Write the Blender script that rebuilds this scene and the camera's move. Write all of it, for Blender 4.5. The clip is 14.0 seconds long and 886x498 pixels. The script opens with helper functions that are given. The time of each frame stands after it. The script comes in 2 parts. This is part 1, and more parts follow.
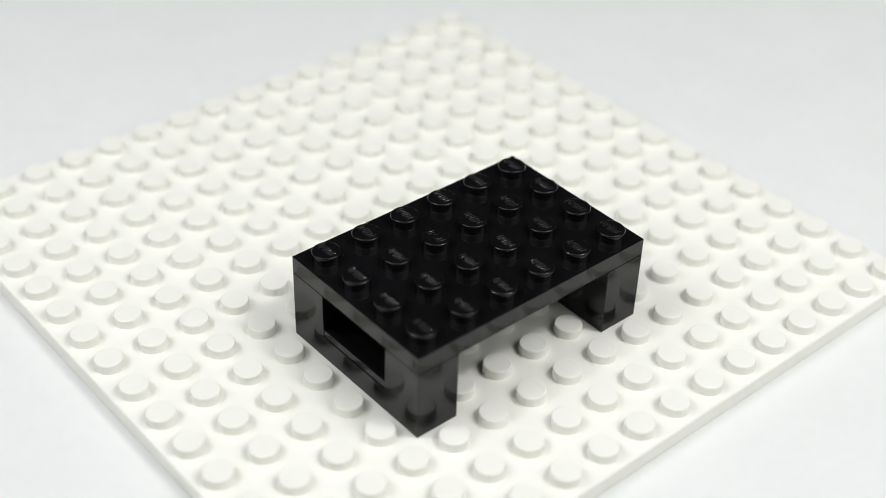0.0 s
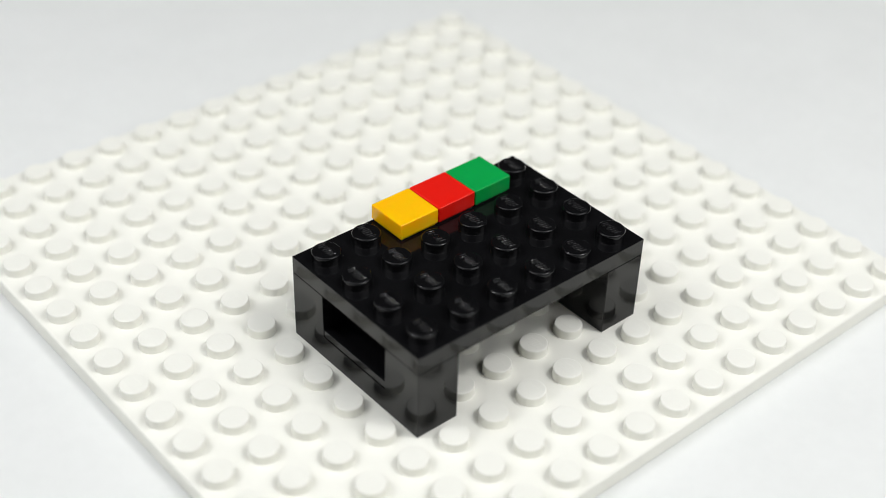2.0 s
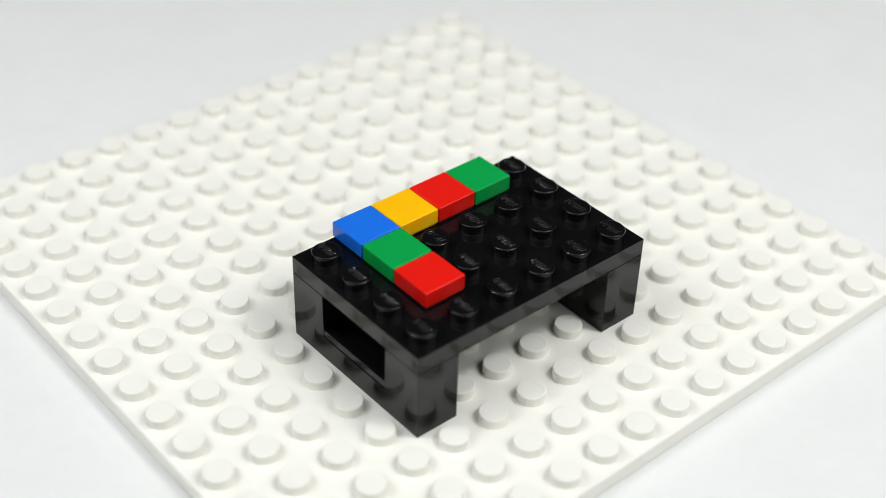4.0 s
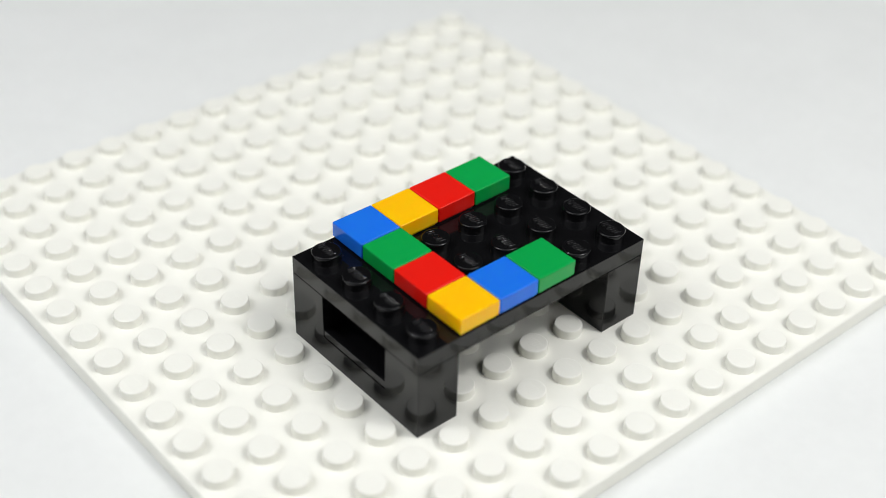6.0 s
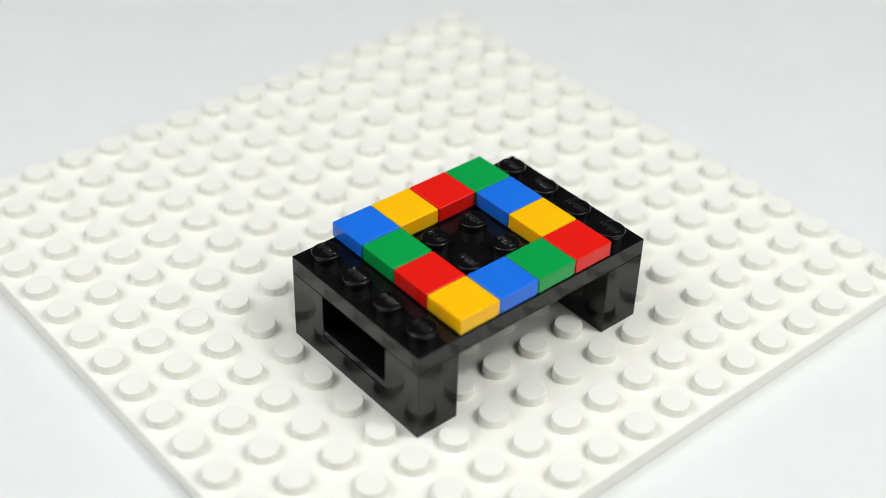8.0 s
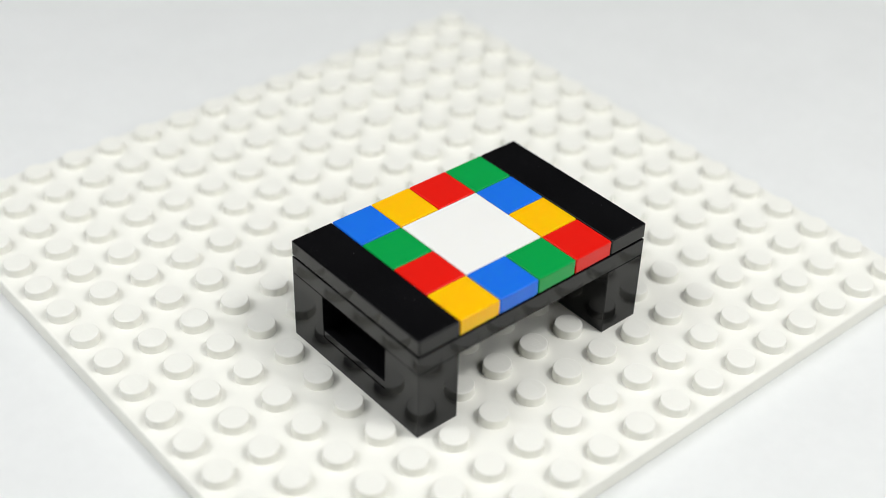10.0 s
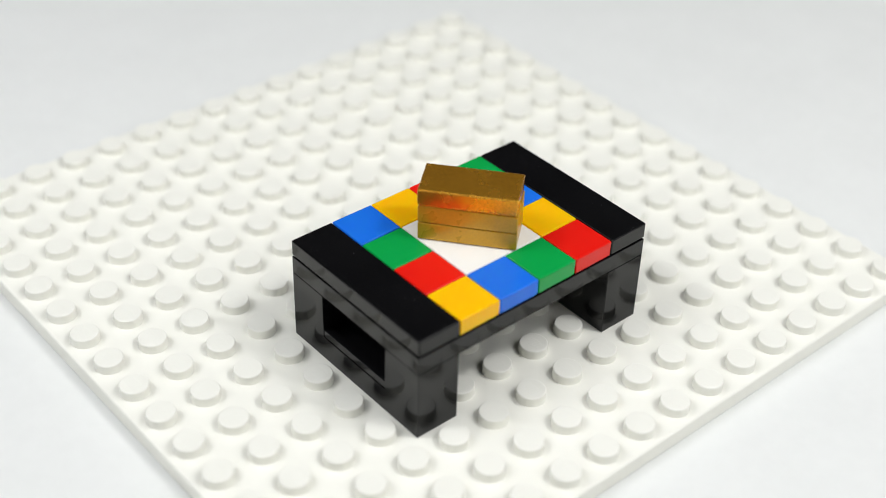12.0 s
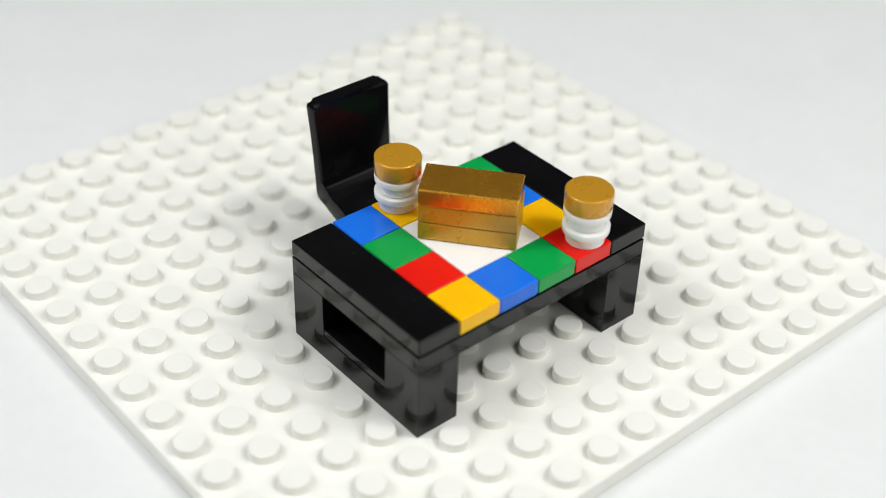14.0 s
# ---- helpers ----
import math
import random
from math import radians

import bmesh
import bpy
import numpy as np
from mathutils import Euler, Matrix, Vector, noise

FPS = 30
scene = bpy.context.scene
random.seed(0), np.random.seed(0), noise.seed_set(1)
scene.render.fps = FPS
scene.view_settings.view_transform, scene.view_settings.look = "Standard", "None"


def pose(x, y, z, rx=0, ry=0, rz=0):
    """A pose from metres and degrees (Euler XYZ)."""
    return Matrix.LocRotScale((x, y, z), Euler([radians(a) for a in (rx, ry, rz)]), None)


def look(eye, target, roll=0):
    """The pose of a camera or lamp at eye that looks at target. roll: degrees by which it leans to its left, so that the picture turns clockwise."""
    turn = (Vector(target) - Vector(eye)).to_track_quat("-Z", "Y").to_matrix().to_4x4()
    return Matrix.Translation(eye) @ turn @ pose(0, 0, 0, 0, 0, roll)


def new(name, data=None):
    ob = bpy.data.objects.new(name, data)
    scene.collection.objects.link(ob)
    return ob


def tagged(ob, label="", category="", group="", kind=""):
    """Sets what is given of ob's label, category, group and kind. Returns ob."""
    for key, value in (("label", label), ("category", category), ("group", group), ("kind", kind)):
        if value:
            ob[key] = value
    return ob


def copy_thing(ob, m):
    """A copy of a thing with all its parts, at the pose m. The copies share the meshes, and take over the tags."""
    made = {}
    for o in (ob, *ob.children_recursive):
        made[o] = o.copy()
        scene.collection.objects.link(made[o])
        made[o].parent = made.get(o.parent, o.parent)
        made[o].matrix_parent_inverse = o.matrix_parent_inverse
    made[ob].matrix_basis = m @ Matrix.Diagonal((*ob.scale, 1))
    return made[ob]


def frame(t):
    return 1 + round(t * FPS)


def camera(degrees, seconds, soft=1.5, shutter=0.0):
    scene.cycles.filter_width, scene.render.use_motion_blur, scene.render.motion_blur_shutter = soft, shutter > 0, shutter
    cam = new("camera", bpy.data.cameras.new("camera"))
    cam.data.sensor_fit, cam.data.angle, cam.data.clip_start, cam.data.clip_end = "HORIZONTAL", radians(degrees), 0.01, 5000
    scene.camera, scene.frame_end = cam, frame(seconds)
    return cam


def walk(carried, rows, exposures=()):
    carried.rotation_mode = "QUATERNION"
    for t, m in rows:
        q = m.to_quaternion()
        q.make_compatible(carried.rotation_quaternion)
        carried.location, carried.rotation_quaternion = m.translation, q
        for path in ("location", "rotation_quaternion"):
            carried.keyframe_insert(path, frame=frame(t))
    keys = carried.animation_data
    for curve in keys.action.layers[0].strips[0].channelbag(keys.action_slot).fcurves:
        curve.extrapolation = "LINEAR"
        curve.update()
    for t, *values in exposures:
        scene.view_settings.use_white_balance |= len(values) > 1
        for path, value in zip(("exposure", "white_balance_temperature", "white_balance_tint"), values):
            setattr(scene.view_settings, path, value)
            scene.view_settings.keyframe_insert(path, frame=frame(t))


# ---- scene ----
MM = 0.001

# ---- camera ----
EYE = Vector((-0.0976, -0.1156, 0.1497))
AIM = Vector((0.01337, 0.01063, 0.02378))
cam = camera(35.6, 14.0, soft=0.6)
cam.data.dof.use_dof = True
cam.data.dof.focus_distance = 0.226
cam.data.dof.aperture_fstop = 10.0
walk(cam, [(0, look(EYE, AIM, 1.8)), (14.0, look(EYE, AIM, 1.8))], exposures=[(0, -0.03), (14.0, -0.03)])

# ---- world and lamps ----
world = bpy.data.worlds.new("dim_room")
scene.world = world
world.use_nodes = True
world.node_tree.nodes["Background"].inputs[0].default_value = (0.9, 0.95, 1.0, 1)
world.node_tree.nodes["Background"].inputs[1].default_value = 0.02

CENTRE = Vector((0.024, 0.016, 0.010))


def area_lamp(name, away, size, watts, colour):
    """An area lamp that looks at the model from 'away' of it."""
    lamp = bpy.data.lights.new(name, "AREA")
    lamp.shape, lamp.size, lamp.size_y, lamp.energy, lamp.color = "RECTANGLE", size[0], size[1], watts, colour
    ob = new(name, lamp)
    ob.matrix_world = look(CENTRE + Vector(away), CENTRE)
    return ob


area_lamp("key_lamp_right", (0.156, -0.232, 0.415), (0.055, 0.055), 0.64, (0.985, 0.985, 0.985))
area_lamp("key_lamp_left", (-0.261, 0.150, 0.399), (0.055, 0.055), 0.50, (0.970, 0.985, 1.01))
# Three unseen fill lamps, added to lift the shade on the stud walls.
area_lamp("fill_lamp_right", (0.185, -0.405, 0.490), (0.60, 0.50), 2.15, (0.985, 0.990, 1.0))
area_lamp("fill_lamp_left", (-0.440, 0.150, 0.474), (0.60, 0.50), 1.66, (0.980, 0.990, 1.01))
area_lamp("overhead_fill_lamp", (-0.040, -0.080, 0.820), (1.00, 0.90), 2.45, (0.98, 1.0, 1.02))


# ---- materials ----
def material(name, colour, rough, metal=0.0, grain=0.0, grain_size=900.0, bump=0.0, bump_size=1500.0, dust=0.0, coat=0.0, tone=0.06, gloss=0.5, glow=0.0, depth=0.8, coat_rough=0.08):
    """A moulded or matt surface: slight tone drift, fine grain, uneven gloss, tiny relief, specks of dust."""
    m = bpy.data.materials.new(name)
    m.use_nodes = True
    nt = m.node_tree
    n, l = nt.nodes, nt.links
    b = n["Principled BSDF"]
    co = n.new("ShaderNodeTexCoord")

    def noise_at(scale, detail=3.0):
        t = n.new("ShaderNodeTexNoise")
        t.inputs["Scale"].default_value, t.inputs["Detail"].default_value = scale, detail
        l.new(co.outputs["Object"], t.inputs["Vector"])
        return t.outputs["Fac"]

    def ranged(src, lo, hi, a=0.3, c=0.7):
        r = n.new("ShaderNodeMapRange")
        r.inputs["From Min"].default_value, r.inputs["From Max"].default_value = a, c
        r.inputs["To Min"].default_value, r.inputs["To Max"].default_value = lo, hi
        l.new(src, r.inputs["Value"])
        return r.outputs["Result"]

    def scaled(col_out, val):
        mx = n.new("ShaderNodeMix")
        mx.data_type, mx.blend_type = "RGBA", "MULTIPLY"
        mx.inputs["Factor"].default_value = 1.0
        cb = n.new("ShaderNodeCombineColor")
        for k in range(3):
            l.new(val, cb.inputs[k])
        if isinstance(col_out, tuple):
            mx.inputs["A"].default_value = col_out
        else:
            l.new(col_out, mx.inputs["A"])
        l.new(cb.outputs["Color"], mx.inputs["B"])
        return mx.outputs["Result"]

    col = scaled((*colour, 1), ranged(noise_at(70.0), 1 - tone, 1 + tone * 0.3))
    if grain:
        col = scaled(col, ranged(noise_at(grain_size, 4.0), 1 - grain, 1 + grain))
    if dust:
        v = n.new("ShaderNodeTexVoronoi")
        v.inputs["Scale"].default_value = 520.0
        l.new(co.outputs["Object"], v.inputs["Vector"])
        gate = ranged(noise_at(160.0, 1.0), 0.0, 1.0, 0.56, 0.64)
        spot = ranged(v.outputs["Distance"], 1.0, 0.0, 0.03, 0.075)
        both = n.new("ShaderNodeMath")
        both.operation = "MULTIPLY"
        l.new(gate, both.inputs[0]), l.new(spot, both.inputs[1])
        amount = n.new("ShaderNodeMath")
        amount.operation = "MULTIPLY"
        l.new(both.outputs[0], amount.inputs[0])
        amount.inputs[1].default_value = dust
        mx = n.new("ShaderNodeMix")
        mx.data_type = "RGBA"
        l.new(amount.outputs[0], mx.inputs["Factor"])
        l.new(col, mx.inputs["A"])
        mx.inputs["B"].default_value = (0.30, 0.29, 0.28, 1)
        col = mx.outputs["Result"]
    l.new(col, b.inputs["Base Color"])
    l.new(ranged(noise_at(220.0), rough * 0.8, min(1.0, rough * 1.25)), b.inputs["Roughness"])
    b.inputs["Metallic"].default_value = metal
    b.inputs["Coat Weight"].default_value = coat
    b.inputs["Coat Roughness"].default_value = coat_rough
    b.inputs["Specular IOR Level"].default_value = gloss
    if glow:
        b.inputs["Subsurface Weight"].default_value = glow
        b.inputs["Subsurface Radius"].default_value = [max(0.08, c / max(colour)) for c in colour]
        b.inputs["Subsurface Scale"].default_value = depth * MM
    if bump:
        bp = n.new("ShaderNodeBump")
        bp.inputs["Strength"].default_value, bp.inputs["Distance"].default_value = bump, 0.0001
        l.new(noise_at(bump_size, 2.0), bp.inputs["Height"])
        l.new(bp.outputs["Normal"], b.inputs["Normal"])
    return m


WHITE = material("white_plastic", (0.855, 0.848, 0.778), 0.36, bump=0.04, bump_size=700, tone=0.02, gloss=0.36)
BRIGHT_WHITE = material("bright_white_plastic", (0.85, 0.845, 0.805), 0.18, bump=0.03, tone=0.02, glow=0.5, depth=0.6)
BLACK = material("black_plastic", (0.0045, 0.0045, 0.005), 0.07, bump=0.07, bump_size=240, dust=0.18, tone=0.3, gloss=0.30)
SATIN_BLACK = material("satin_black_plastic", (0.0045, 0.0045, 0.005), 0.13, bump=0.05, bump_size=260, dust=0.15, tone=0.3, gloss=0.12)
RED = material("red_plastic", (0.74, 0.012, 0.007), 0.08, bump=0.03, tone=0.04, gloss=0.26, glow=0.3)
GREEN = material("green_plastic", (0.004, 0.33, 0.062), 0.08, bump=0.03, tone=0.05, gloss=0.26, glow=0.3)
YELLOW = material("yellow_plastic", (0.98, 0.51, 0.004), 0.08, bump=0.03, tone=0.04, gloss=0.26, glow=0.8, depth=1.2)
BLUE = material("blue_plastic", (0.013, 0.160, 0.72), 0.08, bump=0.03, tone=0.05, gloss=0.26, glow=0.3)
PEARL = material("pearl_gold_plastic", (0.64, 0.315, 0.022), 0.28, metal=0.34, grain=0.05, grain_size=3500, bump=0.02, tone=0.06, gloss=0.35, coat=0.35, coat_rough=0.06)
GOLD_PLATE = material("satin_gold_plastic", (0.60, 0.325, 0.024), 0.30, metal=0.28, grain=0.07, grain_size=2600, bump=0.04, bump_size=1200, tone=0.10, gloss=0.35, coat=0.25)
GILT = material("metallic_gold_plastic", (0.78, 0.37, 0.034), 0.25, metal=0.80, grain=0.20, grain_size=3600, bump=0.06, bump_size=2200, tone=0.12, gloss=0.4, coat=0.15, coat_rough=0.08)
PAPER = material("white_paper", (0.768, 0.778, 0.758), 0.65, grain=0.01, grain_size=400, bump=0.04, tone=0.02)
# for the added, unseen surround: dark, so that black pieces mirror little light
WALL = material("dark_surround", (0.10, 0.10, 0.10), 0.9, grain=0.03, grain_size=30, tone=0.08)


# ---- mesh helpers (all in millimetres, turned into metres at the end) ----
def finish(name, bm, mat, smooth_angle=None):
    bmesh.ops.scale(bm, vec=(MM, MM, MM), verts=bm.verts)
    bmesh.ops.recalc_face_normals(bm, faces=bm.faces)
    me = bpy.data.meshes.new(name)
    bm.to_mesh(me)
    bm.free()
    me.materials.append(mat)
    if smooth_angle:
        for p in me.polygons:
            p.use_smooth = True
        me.set_sharp_from_angle(angle=radians(smooth_angle))
    return me


def part(name, bm, mat, parent, label="", smooth_angle=None, at=(0, 0, 0)):
    ob = new(name, finish(name, bm, mat, smooth_angle))
    ob.parent = parent
    ob.location = [c * MM for c in at]
    return tagged(ob, label)


def box(bm, x0, x1, y0, y1, z0, z1, bevel=0.15, segments=2):
    made = bmesh.ops.create_cube(bm, size=1.0)["verts"]
    bmesh.ops.scale(bm, vec=(x1 - x0, y1 - y0, z1 - z0), verts=made)
    bmesh.ops.translate(bm, vec=((x0 + x1) / 2, (y0 + y1) / 2, (z0 + z1) / 2), verts=made)
    if bevel:
        edges = {e for v in made for e in v.link_edges}
        bmesh.ops.bevel(bm, geom=list(edges), offset=bevel, segments=segments, profile=0.5, affect="EDGES")


def lathe(bm, profile, segments=40, centre=(0, 0)):
    """Turns a profile of (radius, height) round the upright axis."""
    rings = []
    for r, z in profile:
        if r < 1e-6:
            rings.append([bm.verts.new((centre[0], centre[1], z))])
        else:
            rings.append([bm.verts.new((centre[0] + r * math.cos(2 * math.pi * k / segments), centre[1] + r * math.sin(2 * math.pi * k / segments), z)) for k in range(segments)])
    for a, b in zip(rings, rings[1:]):
        for k in range(segments):
            j = (k + 1) % segments
            if len(a) == 1 and len(b) == 1:
                continue
            if len(a) == 1:
                bm.faces.new((a[0], b[k], b[j]))
            elif len(b) == 1:
                bm.faces.new((a[k], a[j], b[0]))
            else:
                bm.faces.new((a[k], a[j], b[j], b[k]))


# worn emblem on a stud, as plain bars: centre x, y and half sizes
BARS = [(0.10, 1.55, 0.66, 0.13), (-0.10, 1.08, 0.70, 0.13), (0.22, 0.62, 0.44, 0.13), (0.0, 0.14, 0.78, 0.14), (-0.05, -0.40, 0.80, 0.14),
        (-0.10, -0.96, 0.68, 0.14), (0.05, -1.50, 0.66, 0.14)]
FOOT = ((1.0, 0.0), (0.53, 0.13), (0.21, 0.40), (0.05, 0.79), (0.0, 1.16))
LEAN = math.tan(radians(10))


def stud_mesh(name, mat, emblem=0.12, fillet=0.10):
    """A round stud with a rounded rim and a worn raised emblem that swells out of its top."""
    bm = bmesh.new()
    flat = [(2.2 * (1 - k / 26), 1.70) for k in range(27)]
    lathe(bm, [(2.42 + fillet * a, -0.02 + fillet * b) for a, b in FOOT] + [(2.42, 1.40), (2.41, 1.50), (2.37, 1.59), (2.31, 1.66), (2.24, 1.69)] + flat, 72)
    for v in bm.verts:
        if v.co.z > 1.695:
            x, y = v.co.x, v.co.y + LEAN * v.co.x
            near = min(math.hypot(max(0.0, abs(x - cx) - hx), max(0.0, abs(y - cy) - hy)) for cx, cy, hx, hy in BARS)
            v.co.z += emblem * max(0.0, 1.0 - near / 0.16)
    return finish(name, bm, mat, 50)


def crisp_stud_mesh(name, mat, emblem=0.12, fillet=0.08, bars=BARS, ring=False):
    """A round stud with a rounded rim and a crisp raised emblem of plain rounded bars."""
    bm = bmesh.new()
    lathe(bm, [(2.42 + fillet * a, -0.02 + fillet * b) for a, b in FOOT] + [(2.42, 1.30), (2.415, 1.37), (2.40, 1.45), (2.375, 1.52), (2.335, 1.585), (2.28, 1.64), (2.21, 1.68), (2.14, 1.70), (2.06, 1.705), (0.0, 1.705)], 48)
    for cx, cy, hx, hy in bars:
        before = set(bm.verts)
        box(bm, cx - hx, cx + hx, cy - hy, cy + hy, 1.45, 1.70 + emblem, min(hx, hy) * 0.95, 6)
        for v in bm.verts:
            if v not in before:
                v.co.y -= LEAN * v.co.x
    if ring:
        lathe(bm, [(0.62, 1.69), (0.60, 1.78), (0.52, 1.82), (0.44, 1.78), (0.40, 1.66), (0.0, 1.64)], 24)
    return finish(name, bm, mat, 40)


def studs_on(parent, mesh, xs, ys, z, skip=()):
    for x in xs:
        for y in ys:
            if (x, y) in skip:
                continue
            s = new("stud", mesh)
            s.parent = parent
            s.location = (x * MM, y * MM, z * MM)


# ---- the place ----
def place():
    bm = bmesh.new()
    box(bm, -800, 800, -800, 800, -60, -3.2, 0)
    tagged(new("ground", finish("ground", bm, PAPER)), "smooth white paper sheet under the baseplate", "backdrop", kind="structure")
    # unseen walls, added to close the set and keep reflections dark
    for name, b in (("wall_north", (-800, 800, 800, 840)), ("wall_south", (-800, 800, -840, -800)), ("wall_east", (800, 840, -800, 800)), ("wall_west", (-840, -800, -800, 800))):
        bm = bmesh.new()
        box(bm, *b, -60, 1300, 0)
        tagged(new(name, finish(name, bm, WALL)), "plain dark grey wall, unseen, added to close the set", "wall", kind="structure")
    # the ceiling is added too and never in view
    bm = bmesh.new()
    box(bm, -840, 840, -840, 840, 1300, 1340, 0)
    tagged(new("ceiling", finish("ceiling", bm, WALL)), "plain dark grey ceiling, unseen, added to close the set", "ceiling", kind="structure")


place()


# ---- baseplate: 16 by 16 studs ----
def baseplate():
    base = tagged(new("baseplate"), "square white plastic studded baseplate lying on white paper", "baseplate")
    bm = bmesh.new()
    box(bm, -31.9, 95.9, -23.9, 103.9, -3.2, 0.0, 0.35, 3)
    part("plate", bm, WHITE, base)
    return base


base = baseplate()


# ---- the little table ----
def toy_table():
    table = tagged(new("toy_table"), "glossy black brick-built toy table standing on the white baseplate", "toy table")
    bm = bmesh.new()
    box(bm, 0.05, 47.95, 0.05, 31.95, 12.82, 16.0, 0.10, 2)
    top = part("tabletop", bm, BLACK, table, "glossy black studded plate")
    for side in (0, 1):
        bm = bmesh.new()
        outline = [(0.05, 0.0), (31.95, 0.0), (31.95, 12.78), (24.0, 12.78), (24.0, 4.3), (8.0, 4.3), (8.0, 12.78), (0.05, 12.78)]
        x0, x1 = (0.05, 7.95) if side == 0 else (40.05, 47.95)
        low = [bm.verts.new((x0, y, z)) for y, z in outline]
        high = [bm.verts.new((x1, y, z)) for y, z in outline]
        bm.faces.new(low), bm.faces.new(list(reversed(high)))
        for k in range(8):
            j = (k + 1) % 8
            bm.faces.new((low[k], low[j], high[j], high[k]))
        bmesh.ops.bevel(bm, geom=list(bm.edges), offset=0.09, segments=2, profile=0.5, affect="EDGES")
        support = part("end_support", bm, BLACK, table)
        out = 0.16 if side == 0 else 47.84
        into = 1.0 if side == 0 else -1.0
        bm = bmesh.new()
        box(bm, min(out, out + 1.4 * into), max(out, out + 1.4 * into), 8.06, 23.94, 4.36, 5.8, 0.05, 1)
        part("inset_bar", bm, BLACK, support)
        bm = bmesh.new()
        back = out + 6.0 * into
        box(bm, min(back, back + 1.2 * into), max(back, back + 1.2 * into), 8.02, 23.98, 4.32, 12.76, 0, 1)
        part("inner_wall", bm, BLACK, support)
    return table, top


table, tabletop = toy_table()


# ---- loose pieces; each is built round its own foot point ----
def tile_mesh(name, w, d, mat):
    """The slab of a flat tile and the recessed foot under it, which leaves a thin dark groove."""
    bm = bmesh.new()
    box(bm, -w / 2 + 0.06, w / 2 - 0.06, -d / 2 + 0.06, d / 2 - 0.06, 0.34, 3.2, 0.24, 8)
    foot = bmesh.new()
    box(foot, -w / 2 + 0.42, w / 2 - 0.42, -d / 2 + 0.42, d / 2 - 0.42, 0.02, 0.34, 0)
    return finish(name, bm, mat), finish(name + "_foot", foot, mat)


def tile(name, meshes, label, group=""):
    ob = tagged(new(name, meshes[0]), label, "toy tile", group)
    foot = new("foot", meshes[1])
    foot.parent = ob
    return ob


def jumper_plate():
    thing = tagged(new("jumper_plate"), "pearl gold one by two plate with a hollow centre stud", "toy plate", "gold stack")
    bm = bmesh.new()
    box(bm, -7.93, 7.93, -3.93, 3.93, 0.18, 3.2, 0.12, 6)
    box(bm, -7.4, 7.4, -3.4, 3.4, 0.02, 0.3, 0)
    part("plate", bm, GOLD_PLATE, thing)
    bm = bmesh.new()
    lathe(bm, [(2.62, 3.14), (2.48, 3.22), (2.42, 3.34), (2.42, 4.72), (2.34, 4.86), (2.2, 4.9), (1.75, 4.9), (1.62, 4.84), (1.58, 4.7), (1.58, 3.3), (0.0, 3.3)], 40)
    part("stud", bm, GOLD_PLATE, thing, "hollow round stud", 28)
    return thing


def gold_bar():
    return tile("gold_tile", tile_mesh("gold_tile", 16, 8, GILT), "metallic gold one by two tile with speckled top", "gold stack")


def jar():
    thing = tagged(new("toy_jar"), "stack of two white round plates under a gold round cap", "toy jar", "jars on the table")
    for z in (0.0, 3.2):
        bm = bmesh.new()
        lathe(bm, [(0, z + 0.02), (3.05, z + 0.02), (3.17, z + 0.12), (3.18, z + 1.78), (3.24, z + 1.86), (3.70, z + 1.90), (3.83, z + 1.98), (3.88, z + 2.12), (3.88, z + 2.88), (3.84, z + 3.03), (3.72, z + 3.12), (3.55, z + 3.15), (0, z + 3.15)], 56)
        part("round_plate", bm, BRIGHT_WHITE, thing, "white round plate", 35)
    bm = bmesh.new()
    lathe(bm, [(0, 6.42), (3.5, 6.42), (3.80, 6.50), (3.88, 6.64), (3.90, 9.26), (3.89, 9.36), (3.85, 9.46), (3.78, 9.53), (3.69, 9.57), (3.58, 9.58), (0, 9.58)], 64)
    part("cap", bm, PEARL, thing, "pearl gold round cap", 40)
    return thing


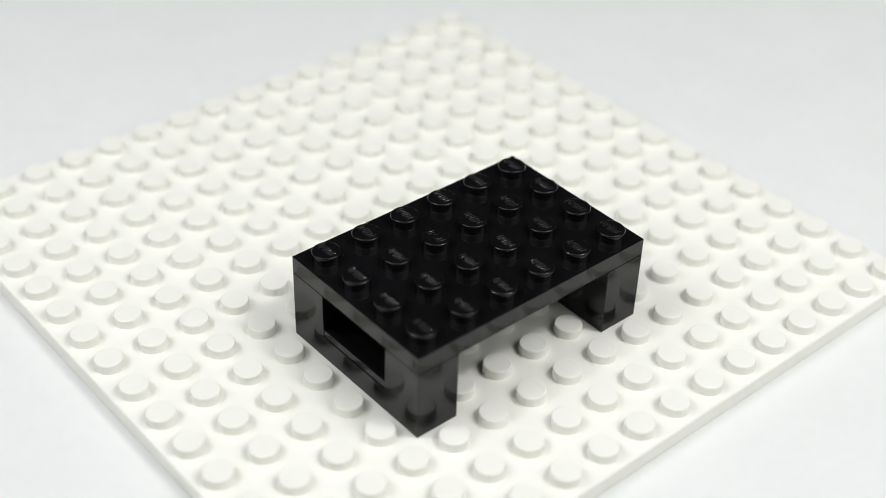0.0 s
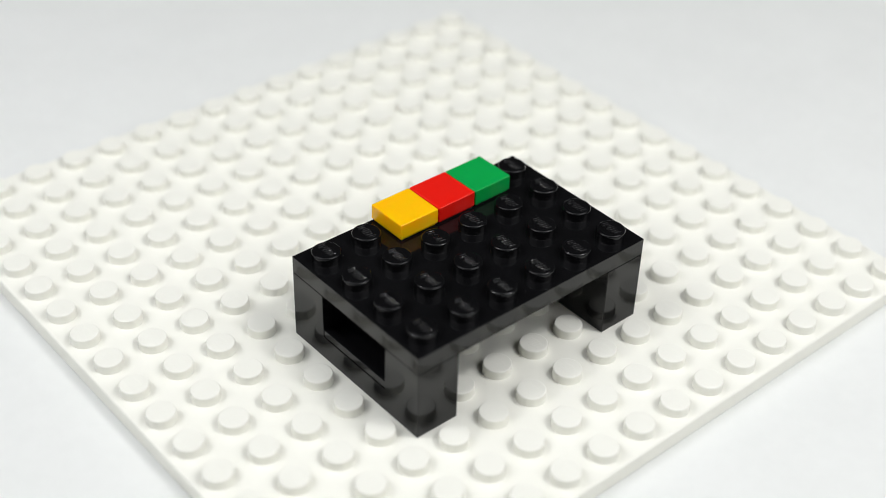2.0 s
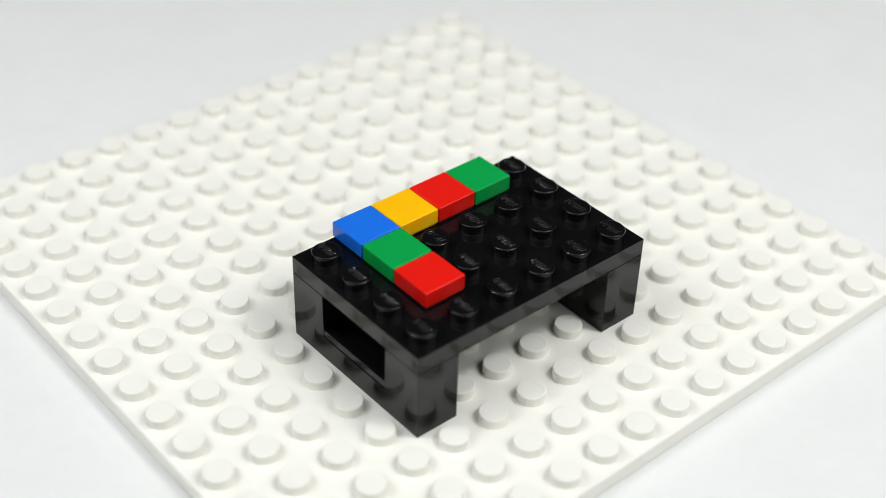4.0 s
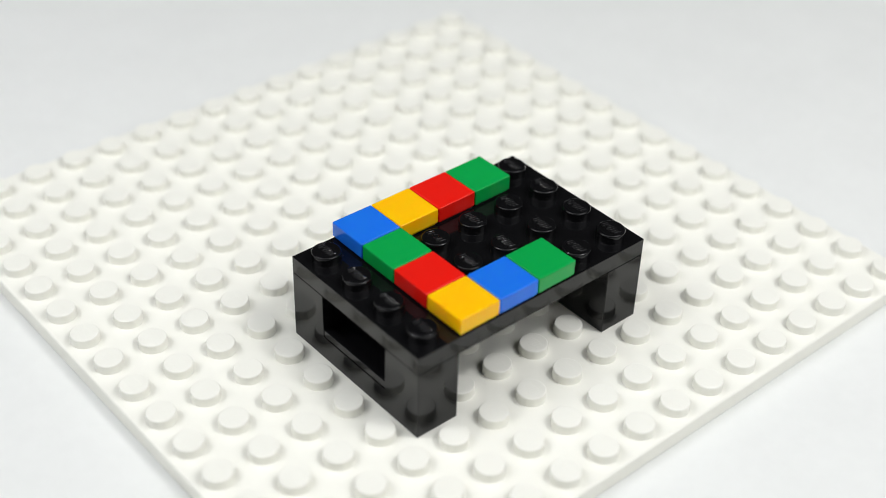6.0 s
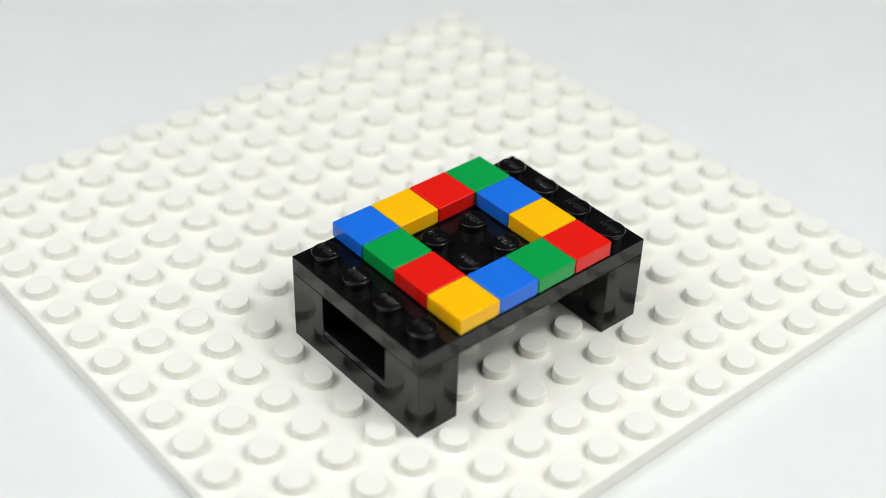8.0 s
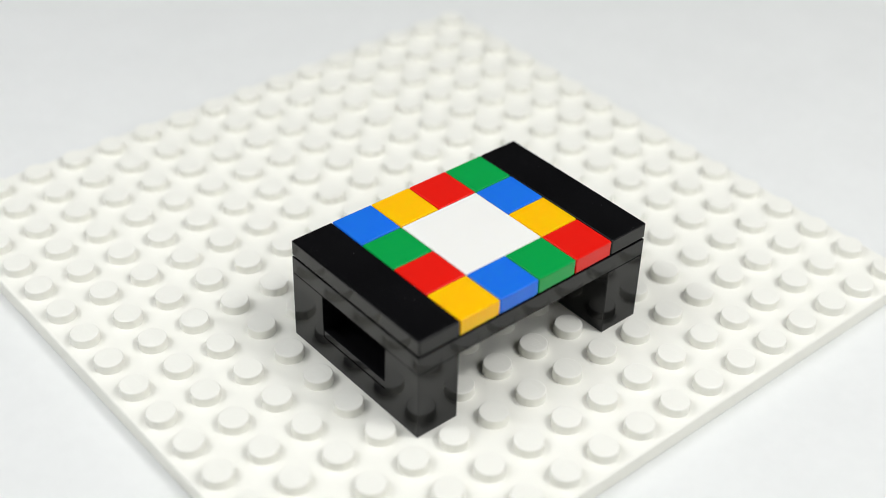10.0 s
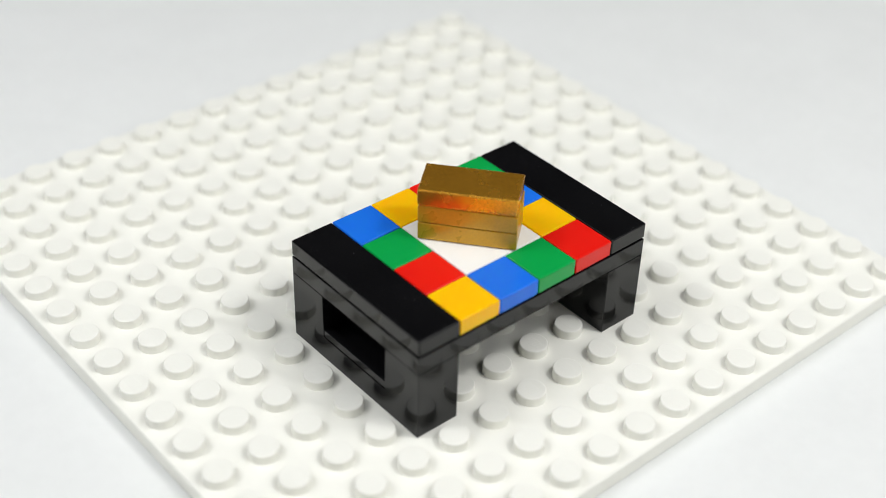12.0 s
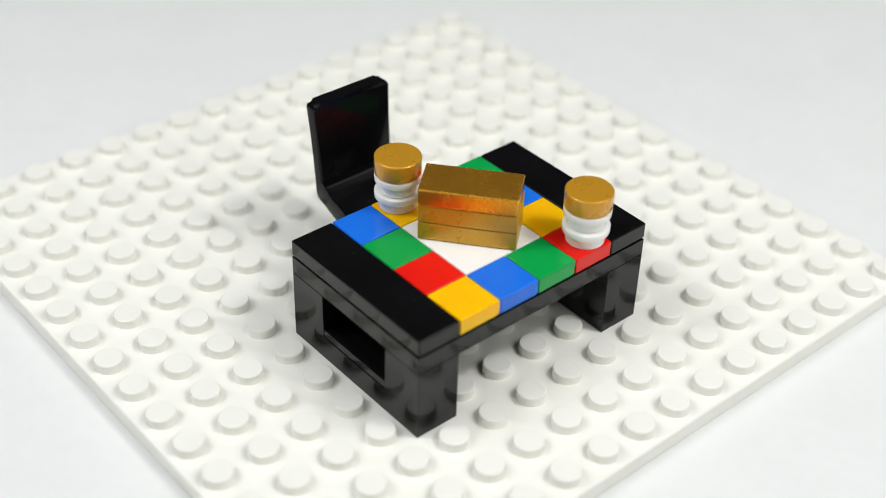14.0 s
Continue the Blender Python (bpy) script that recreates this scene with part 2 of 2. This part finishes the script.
def chair():
    thing = tagged(new("toy_chair"), "glossy black toy chair with a tall rounded backrest", "toy chair")
    # seat: a curved side profile (depth, height) drawn across the width, which turns up into the back
    profile = [(-0.04, 16.2), (-0.20, 13.4), (-0.50, 12.5), (-1.2, 11.9), (-5.5, 10.7), (-11.5, 9.3), (-14.4, 8.8), (-14.6, 10.8), (-14.0, 11.6), (-10.5, 12.6), (-5.0, 14.2), (-3.2, 14.75), (-2.85, 14.95), (-2.62, 15.3), (-2.41, 16.2)]
    bm = bmesh.new()
    near = [bm.verts.new((-7.6, y, z)) for y, z in profile]
    far = [bm.verts.new((7.7, y, z)) for y, z in profile]
    bm.faces.new(near), bm.faces.new(list(reversed(far)))
    for k in range(len(profile)):
        j = (k + 1) % len(profile)
        bm.faces.new((near[k], near[j], far[j], far[k]))
    rims = [e for e in bm.edges if abs(e.verts[0].co.x - e.verts[1].co.x) < 1e-6 and e.verts[0].co.z + e.verts[1].co.z < 32]
    bmesh.ops.bevel(bm, geom=rims, offset=0.60, segments=5, profile=0.5, affect="EDGES")
    part("seat", bm, SATIN_BLACK, thing, smooth_angle=40)
    bm = bmesh.new()
    outline = []
    for cx, cz, a0 in ((6.45, 29.5, 0), (-6.5, 29.6, 90)):
        for k in range(10):
            a = radians(a0 + 10 * k)
            outline.append((cx + 1.3 * math.cos(a), cz + 1.3 * math.sin(a)))
    outline += [(-7.6, 16.2), (7.7, 16.2)]
    lean = lambda z: 0.085 * (z - 24.0)
    front = [bm.verts.new((x, -1.75 + lean(z), z)) for x, z in outline]
    rear = [bm.verts.new((x, 0.62 + lean(z), z)) for x, z in outline]
    bm.faces.new(front), bm.faces.new(list(reversed(rear)))
    for k in range(len(outline)):
        j = (k + 1) % len(outline)
        bm.faces.new((front[k], front[j], rear[j], rear[k]))
    inside = set(front), set(rear)
    rims = [e for e in bm.edges if any(e.verts[0] in s and e.verts[1] in s for s in inside) and e.verts[0].co.z + e.verts[1].co.z > 33]
    bmesh.ops.bevel(bm, geom=rims, offset=0.60, segments=6, profile=0.5, affect="EDGES")
    part("backrest", bm, SATIN_BLACK, thing, "tall rounded back panel", 40)
    bm = bmesh.new()
    box(bm, -7.4, 7.4, -12.5, -5.6, 3.2, 10.1, 0.3, 2)
    part("pedestal", bm, SATIN_BLACK, thing)
    bm = bmesh.new()
    box(bm, -7.9, 7.9, -15.5, 0.4, 0.02, 3.3, 0.2, 2)
    part("foot", bm, SATIN_BLACK, thing)
    return thing


TABLE_STUD = crisp_stud_mesh("black_stud", BLACK, 0.20)
GATE_STUD = crisp_stud_mesh("black_stud", BLACK, 0.20, bars=[bar for bar in BARS if abs(bar[1]) > 0.9], ring=True)
BASE_STUD = stud_mesh("white_stud", WHITE, 0.018)
studs_on(tabletop, TABLE_STUD, [4 + 8 * i for i in range(6)], [4 + 8 * j for j in range(4)], 16.0, {(20, 20)})
# one stud carries the mark of the moulding gate
studs_on(tabletop, GATE_STUD, [20], [20], 16.0)
UNDER = {(4 + 8 * i, 4 + 8 * j) for i in (0, 5) for j in range(4)}
studs_on(base, BASE_STUD, [-28 + 8 * i for i in range(16)], [-20 + 8 * j for j in range(16)], 0.0, UNDER)

# colour, stud column and row on the tabletop, seconds at which it is set down
RING = [("green", 4, 3, 0.25), ("red", 3, 3, 0.85), ("yellow", 2, 3, 1.55), ("blue", 1, 3, 2.25), ("green", 1, 2, 2.85), ("red", 1, 1, 3.55),
        ("yellow", 1, 0, 4.22), ("blue", 2, 0, 4.90), ("green", 3, 0, 5.55), ("red", 4, 0, 6.25), ("yellow", 4, 1, 6.85), ("blue", 4, 2, 7.55)]
INK = {"green": GREEN, "red": RED, "yellow": YELLOW, "blue": BLUE}
TILE = {c: tile_mesh(c + "_tile", 8, 8, m) for c, m in INK.items()}


def motions():
    """Each piece waits on the paper beside the baseplate and is set down at its time."""
    placed = []
    for k, (c, i, j, t) in enumerate(RING):
        ob = tile("square_tile", TILE[c], "glossy %s square one by one tile" % c, "mosaic tiles")
        placed.append((ob, t, (4 + 8 * i, 4 + 8 * j, 16.0, random.uniform(-0.6, 0.6))))
    strip = tile_mesh("black_tile", 8, 32, BLACK)
    for x, t in ((4, 8.25), (44, 8.90)):
        ob = tile("long_tile", strip, "glossy black one by four tile", "border tiles")
        placed.append((ob, t, (x, 16, 16.0, 0.1)))
    ob = tile("large_tile", tile_mesh("white_tile", 16, 16, BRIGHT_WHITE), "plain white two by two tile inside the ring")
    placed.append((ob, 9.55, (24, 16, 16.0, 0)))
    gold = jumper_plate()
    placed.append((gold, 10.22, (24.0, 16.2, 19.2, -50.4)))
    placed.append((copy_thing(gold, pose(0, 0, 0)), 10.95, (24.0, 16.2, 22.4, -50.8)))
    placed.append((gold_bar(), 11.55, (23.8, 16.2, 25.6, -50.2)))
    one = jar()
    placed.append((one, 12.25, (37.05, 3.32, 19.2, 0)))
    placed.append((copy_thing(one, pose(0, 0, 0)), 12.95, (19.55, 29.33, 19.2, 0)))
    placed.append((chair(), 13.55, (23.6, 48.0, 0.0, 0)))
    for k, (ob, t, (x, y, z, turn)) in enumerate(placed):
        wait = pose((-330 + 32 * (k % 7)) * MM, (-330 + 45 * (k // 7)) * MM, -3.2 * MM, 0, 0, turn)
        there = pose(x * MM, y * MM, z * MM, 0, 0, turn)
        walk(ob, [(0, wait), (t - 0.034, wait), (t, there), (14.0, there)])


motions()
